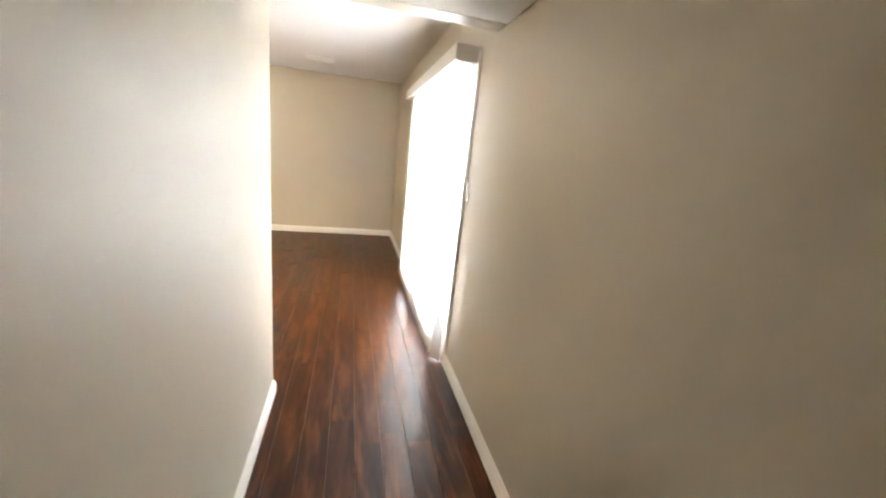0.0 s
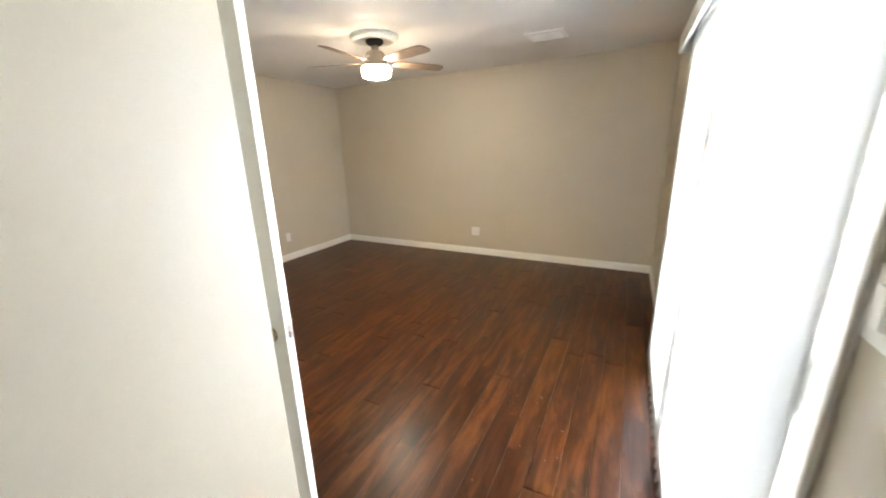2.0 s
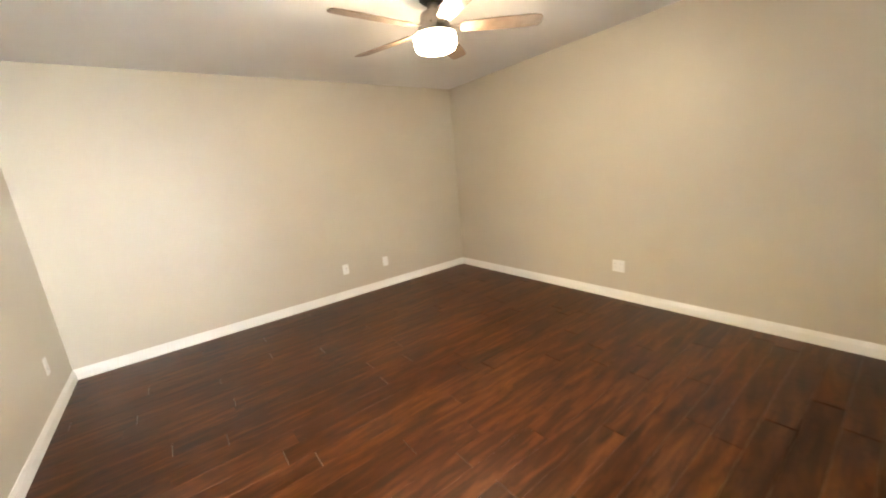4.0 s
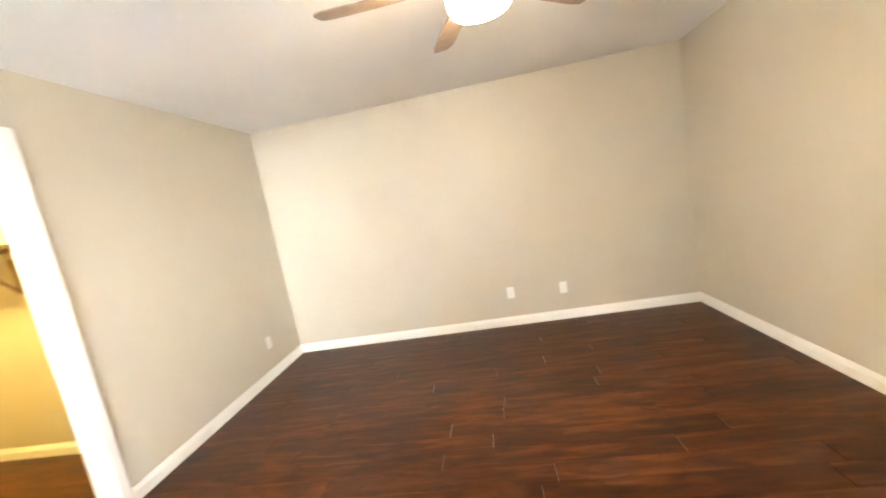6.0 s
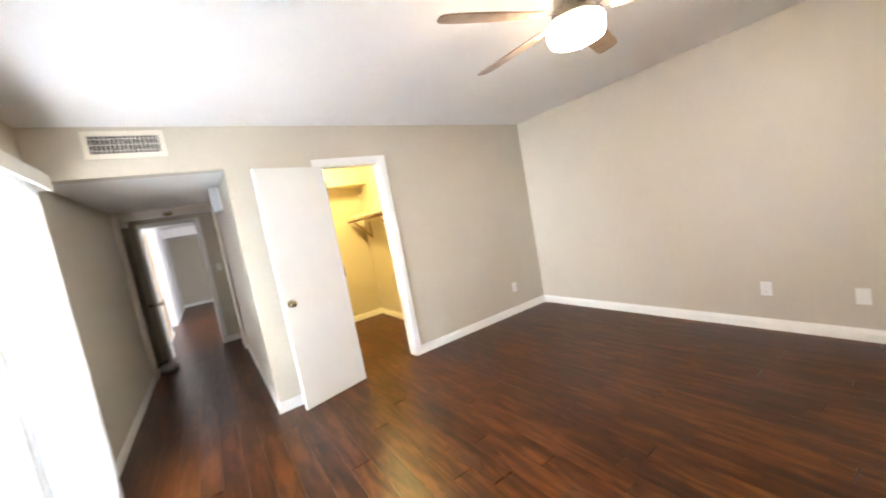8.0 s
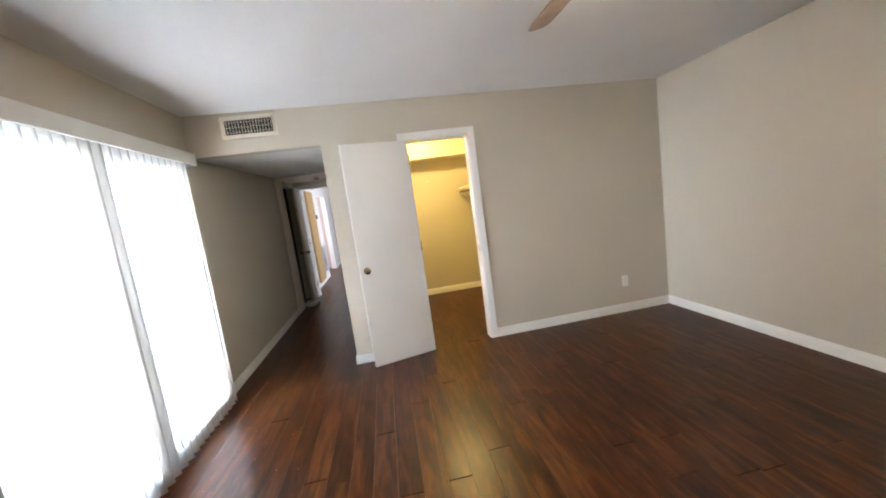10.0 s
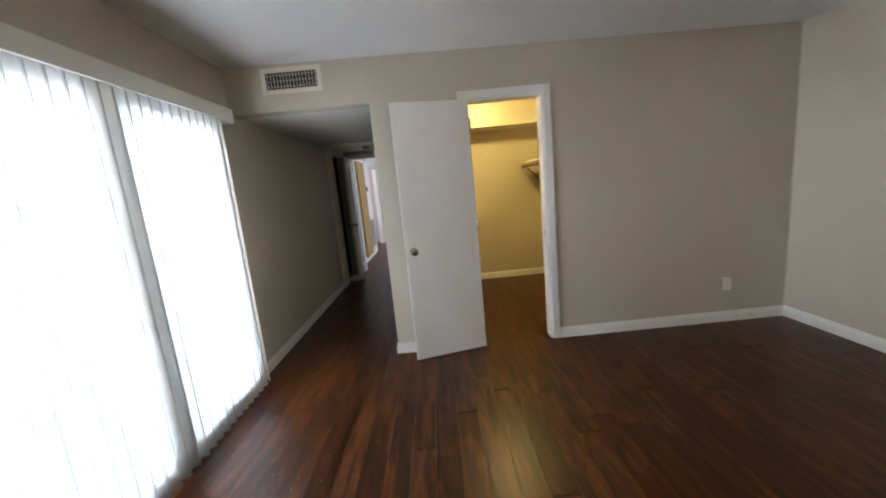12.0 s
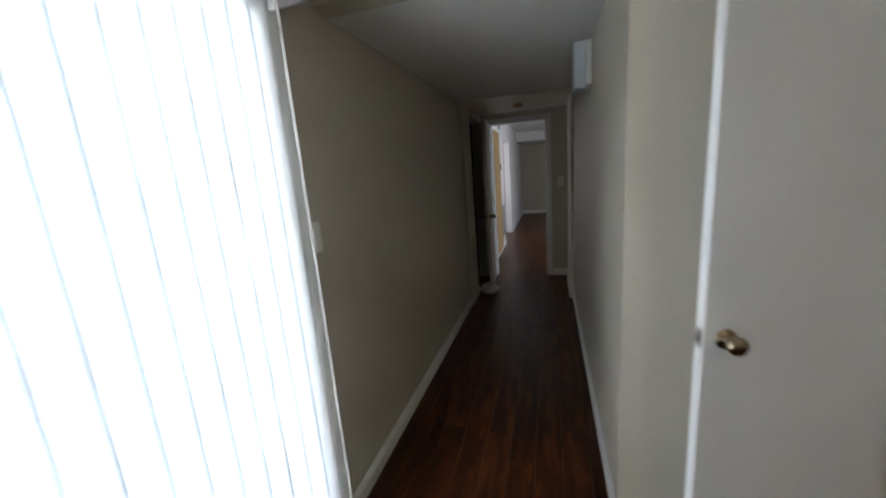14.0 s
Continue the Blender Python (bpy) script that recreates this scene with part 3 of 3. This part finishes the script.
rows = [[bm.verts.new((o, a, z)) for a, o in curve] for z in (0.014, 2.034)]
back = [[bm.verts.new((o - VT, a, z)) for a, o in curve] for z in (0.014, 2.034)]
for i in range(6):
    bm.faces.new((rows[0][i], rows[0][i + 1], rows[1][i + 1], rows[1][i]))
    bm.faces.new((back[0][i + 1], back[0][i], back[1][i], back[1][i + 1]))
    bm.faces.new((rows[0][i + 1], rows[0][i], back[0][i], back[0][i + 1]))
for i in (0, 6):
    bm.faces.new((rows[0][i], rows[1][i], back[1][i], back[0][i]))
bmesh.ops.recalc_face_normals(bm, faces=bm.faces[:])
for f in bm.faces:
    f.smooth = True
vane = bpy.data.meshes.new("vane")
bm.to_mesh(vane)
bm.free()
vane.materials.append(VANE)
rng = random.Random(4)
for i in range(26):
    ob = new("vane", vane)
    ob.parent = blind
    # the endmost vane hangs twisted the other way, against the jamb
    ob.matrix_basis = pose(0, 2.425 + i * 0.0742, 0, 0, 0, VANE_TURN + rng.uniform(-3, 3)) if i else pose(0.012, 2.372, 0, 0, 0, 40)

# ---- room beyond the passage ----
thermo = empty("thermostat", pose(XR, -3.2, 1.5), "black square thermostat on the white wall", "thermostat")
part("body", block(-0.03, -0.06, -0.05, -0.001, 0.06, 0.05, bevel=0.005), SLOT, thermo)
grille = empty("return_grille", pose(XR, -3.37, 0.50), "dark return air grille low on the white wall", "air vent")
part("frame", block(-0.012, -0.25, -0.33, -0.001, 0.25, 0.33, bevel=0.003), PLASTIC_GREY, grille)
for i in range(14):
    part("slat", block(-0.018, -0.22, -0.012, -0.013, 0.22, 0.006), SLOT, grille, m=pose(0, 0, -0.28 + i * 0.043))
plate("light_switch", pose(XR, -5.22, 1.24, 0, 0, -90), "white rocker light switch beside the far side opening", "rocker")
small_vent = empty("air_vent", pose(XR, -3.30, 2.20), "small white supply vent high on the white wall", "air vent")
part("frame", block(-0.012, -0.14, -0.075, -0.001, 0.14, 0.075, bevel=0.003), PLASTIC_GREY, small_vent)
for i in range(5):
    part("slat", block(-0.017, -0.12, -0.007, -0.0125, 0.12, 0.004), SLOT, small_vent, m=pose(0, 0, -0.048 + i * 0.024))
tagged(part("oak_panel", block(XR - 0.05, -2.95, 0.1, XR - 0.001, -2.30, 2.05, bevel=0.004), OAK), "narrow honey-oak panel against the white wall", "panel")
box_s = block(FX0, FY, 2.15, XR, FY + 1.6, 2.398)
structure("far_soffit", box_s, CEIL, "white dropped soffit in the room beyond", "ceiling")
win = tagged(new("window_2"), "white framed window of the room beyond", "window", kind="structure")
bm = bmesh.new()
for a in ((FX0 - 0.09, -3.9, 0.8, FX0 - 0.04, -3.85, 2.0), (FX0 - 0.09, -2.15, 0.8, FX0 - 0.04, -2.1, 2.0), (FX0 - 0.09, -3.85, 0.8, FX0 - 0.04, -2.15, 0.85),
          (FX0 - 0.09, -3.85, 1.95, FX0 - 0.04, -2.15, 2.0), (FX0 - 0.09, -3.025, 0.85, FX0 - 0.04, -2.975, 1.95)):
    box(bm, *a)
part("frame", bm, ALU, win)

# flakes of plaster dust left on the floor near the sliding door
rng = random.Random(21)
bm = bmesh.new()
for _ in range(34):
    a, s = rng.uniform(0, 6.28), rng.uniform(0.0008, 0.0028)
    c = Vector((rng.gauss(-0.05, 0.22), rng.gauss(3.35, 0.28), 0.0012))
    u, w = Vector((math.cos(a), math.sin(a), 0)) * s * rng.uniform(1, 3), Vector((-math.sin(a), math.cos(a), 0)) * s * 0.4
    q = [bm.verts.new(c + v) for v in (u, w, -u, -w)]
    top = bm.verts.new(c + Vector((0, 0, 0.0012)))
    for i in range(4):
        bm.faces.new((q[i], q[(i + 1) % 4], top))
    bm.faces.new(q[::-1])
tagged(part("plaster_flakes", bm, CLOTH), "tiny white plaster flakes scattered on the floor", "debris", kind="stuff")

# ---- outside the sliding door ----
structure("ground", block(XR + T, -300, -0.35, 300, 300, -0.12), CONCRETE, "grey concrete patio and ground outside", "ground")
house = empty("neighbour_house", pose(4.6, 1.5, -0.12), "pale stucco house wall with white window across the patio", "house")
part("wall", block(0, -9, 0, 4, 9, 3.0), STUCCO, house)
part("roof", block(-0.4, -9.4, 3.0, 4.4, 9.4, 3.25, bevel=0.03), DARK_BROWN, house)
for y in (-3.6, 0.2, 3.6):
    bm = bmesh.new()
    box(bm, -0.05, y - 0.7, 0.95, 0.0, y - 0.63, 2.1)
    box(bm, -0.05, y + 0.63, 0.95, 0.0, y + 0.7, 2.1)
    box(bm, -0.05, y - 0.63, 2.03, 0.0, y + 0.63, 2.1)
    box(bm, -0.08, y - 0.75, 0.87, 0.0, y + 0.75, 0.95)
    w = part("window", bm, ALU, house, "white window frame")
    part("pane", block(-0.02, y - 0.63, 0.95, -0.004, y + 0.63, 2.03), SLOT, w, "dark window glass")

# ---- floor: laminate planks laid along y ----
floor = tagged(part("floor", block(FX0 - T, FY - T, -0.14, 2.5, Y1 + T, -0.016), DARK_BROWN), "dark glossy hand-scraped walnut laminate floor", "floor", kind="structure")
bm = block(XL - T, Y0 - T, -0.14, FX0 - T, Y1 + T, -0.016)
part("subfloor", bm, DARK_BROWN, floor)
PW, PL = 0.13, 1.215
rng = random.Random(9)


def plank_mesh(length, bm=None, x=0.0, y=0.0):
    """A plank with eased long edges and ends, its lower end at the origin."""
    own = bm is None
    bm = bm or bmesh.new()
    g, e, d = 0.0003, 0.0007, 0.0007
    lo = [bm.verts.new((x + a, y + b, -0.012)) for a, b in ((g, g), (PW - g, g), (PW - g, length - g), (g, length - g))]
    md = [bm.verts.new((v.co.x, v.co.y, -d)) for v in lo]
    hi = [bm.verts.new((x + a, y + b, 0.0)) for a, b in ((g + e, g + e), (PW - g - e, g + e), (PW - g - e, length - g - e), (g + e, length - g - e))]
    for i in range(4):
        j = (i + 1) % 4
        bm.faces.new((lo[i], lo[j], md[j], md[i])), bm.faces.new((md[i], md[j], hi[j], hi[i]))
    bm.faces.new(hi)
    if own:
        me = bpy.data.meshes.new("plank")
        bm.to_mesh(me)
        bm.free()
        me.materials.append(PLANK)
        return me


meshes = {}
col, x = 0, XL - 0.03
far = bmesh.new()
while x < XR + 0.02:
    # stretches of floor in this column
    spans = [(Y0 - T, Y1 + 0.02)]
    if x + PW > XH - T:
        spans = [(YH - T, Y1 + 0.02)]
    elif x + PW > CX0 and x < CX1:
        spans = [(CY - 0.02, Y1 + 0.02)]
    for lo, hi in spans:
        y = lo - rng.uniform(0.1, PL - 0.1)
        while y < hi:
            a, b = max(y, lo), min(y + PL, hi)
            y += PL
            if b - a < 0.02:
                continue
            key = round(b - a, 2)
            if key not in meshes:
                meshes[key] = plank_mesh(key)
            ob = new("plank", meshes[key])
            ob.parent = floor
            ob.location = (x, a, 0)
    x += PW
x = FX0
while x < XR + 0.9:
    y = FY - rng.uniform(0, PL)
    while y < YH - T:
        a, b = y, min(y + PL, YH - T)
        if b - a > 0.02:
            plank_mesh(b - a, far, x, a)
        y += PL
    x += PW
stuff = part("far_planks", far, PLANK, floor)
stuff["kind"] = "stuff"
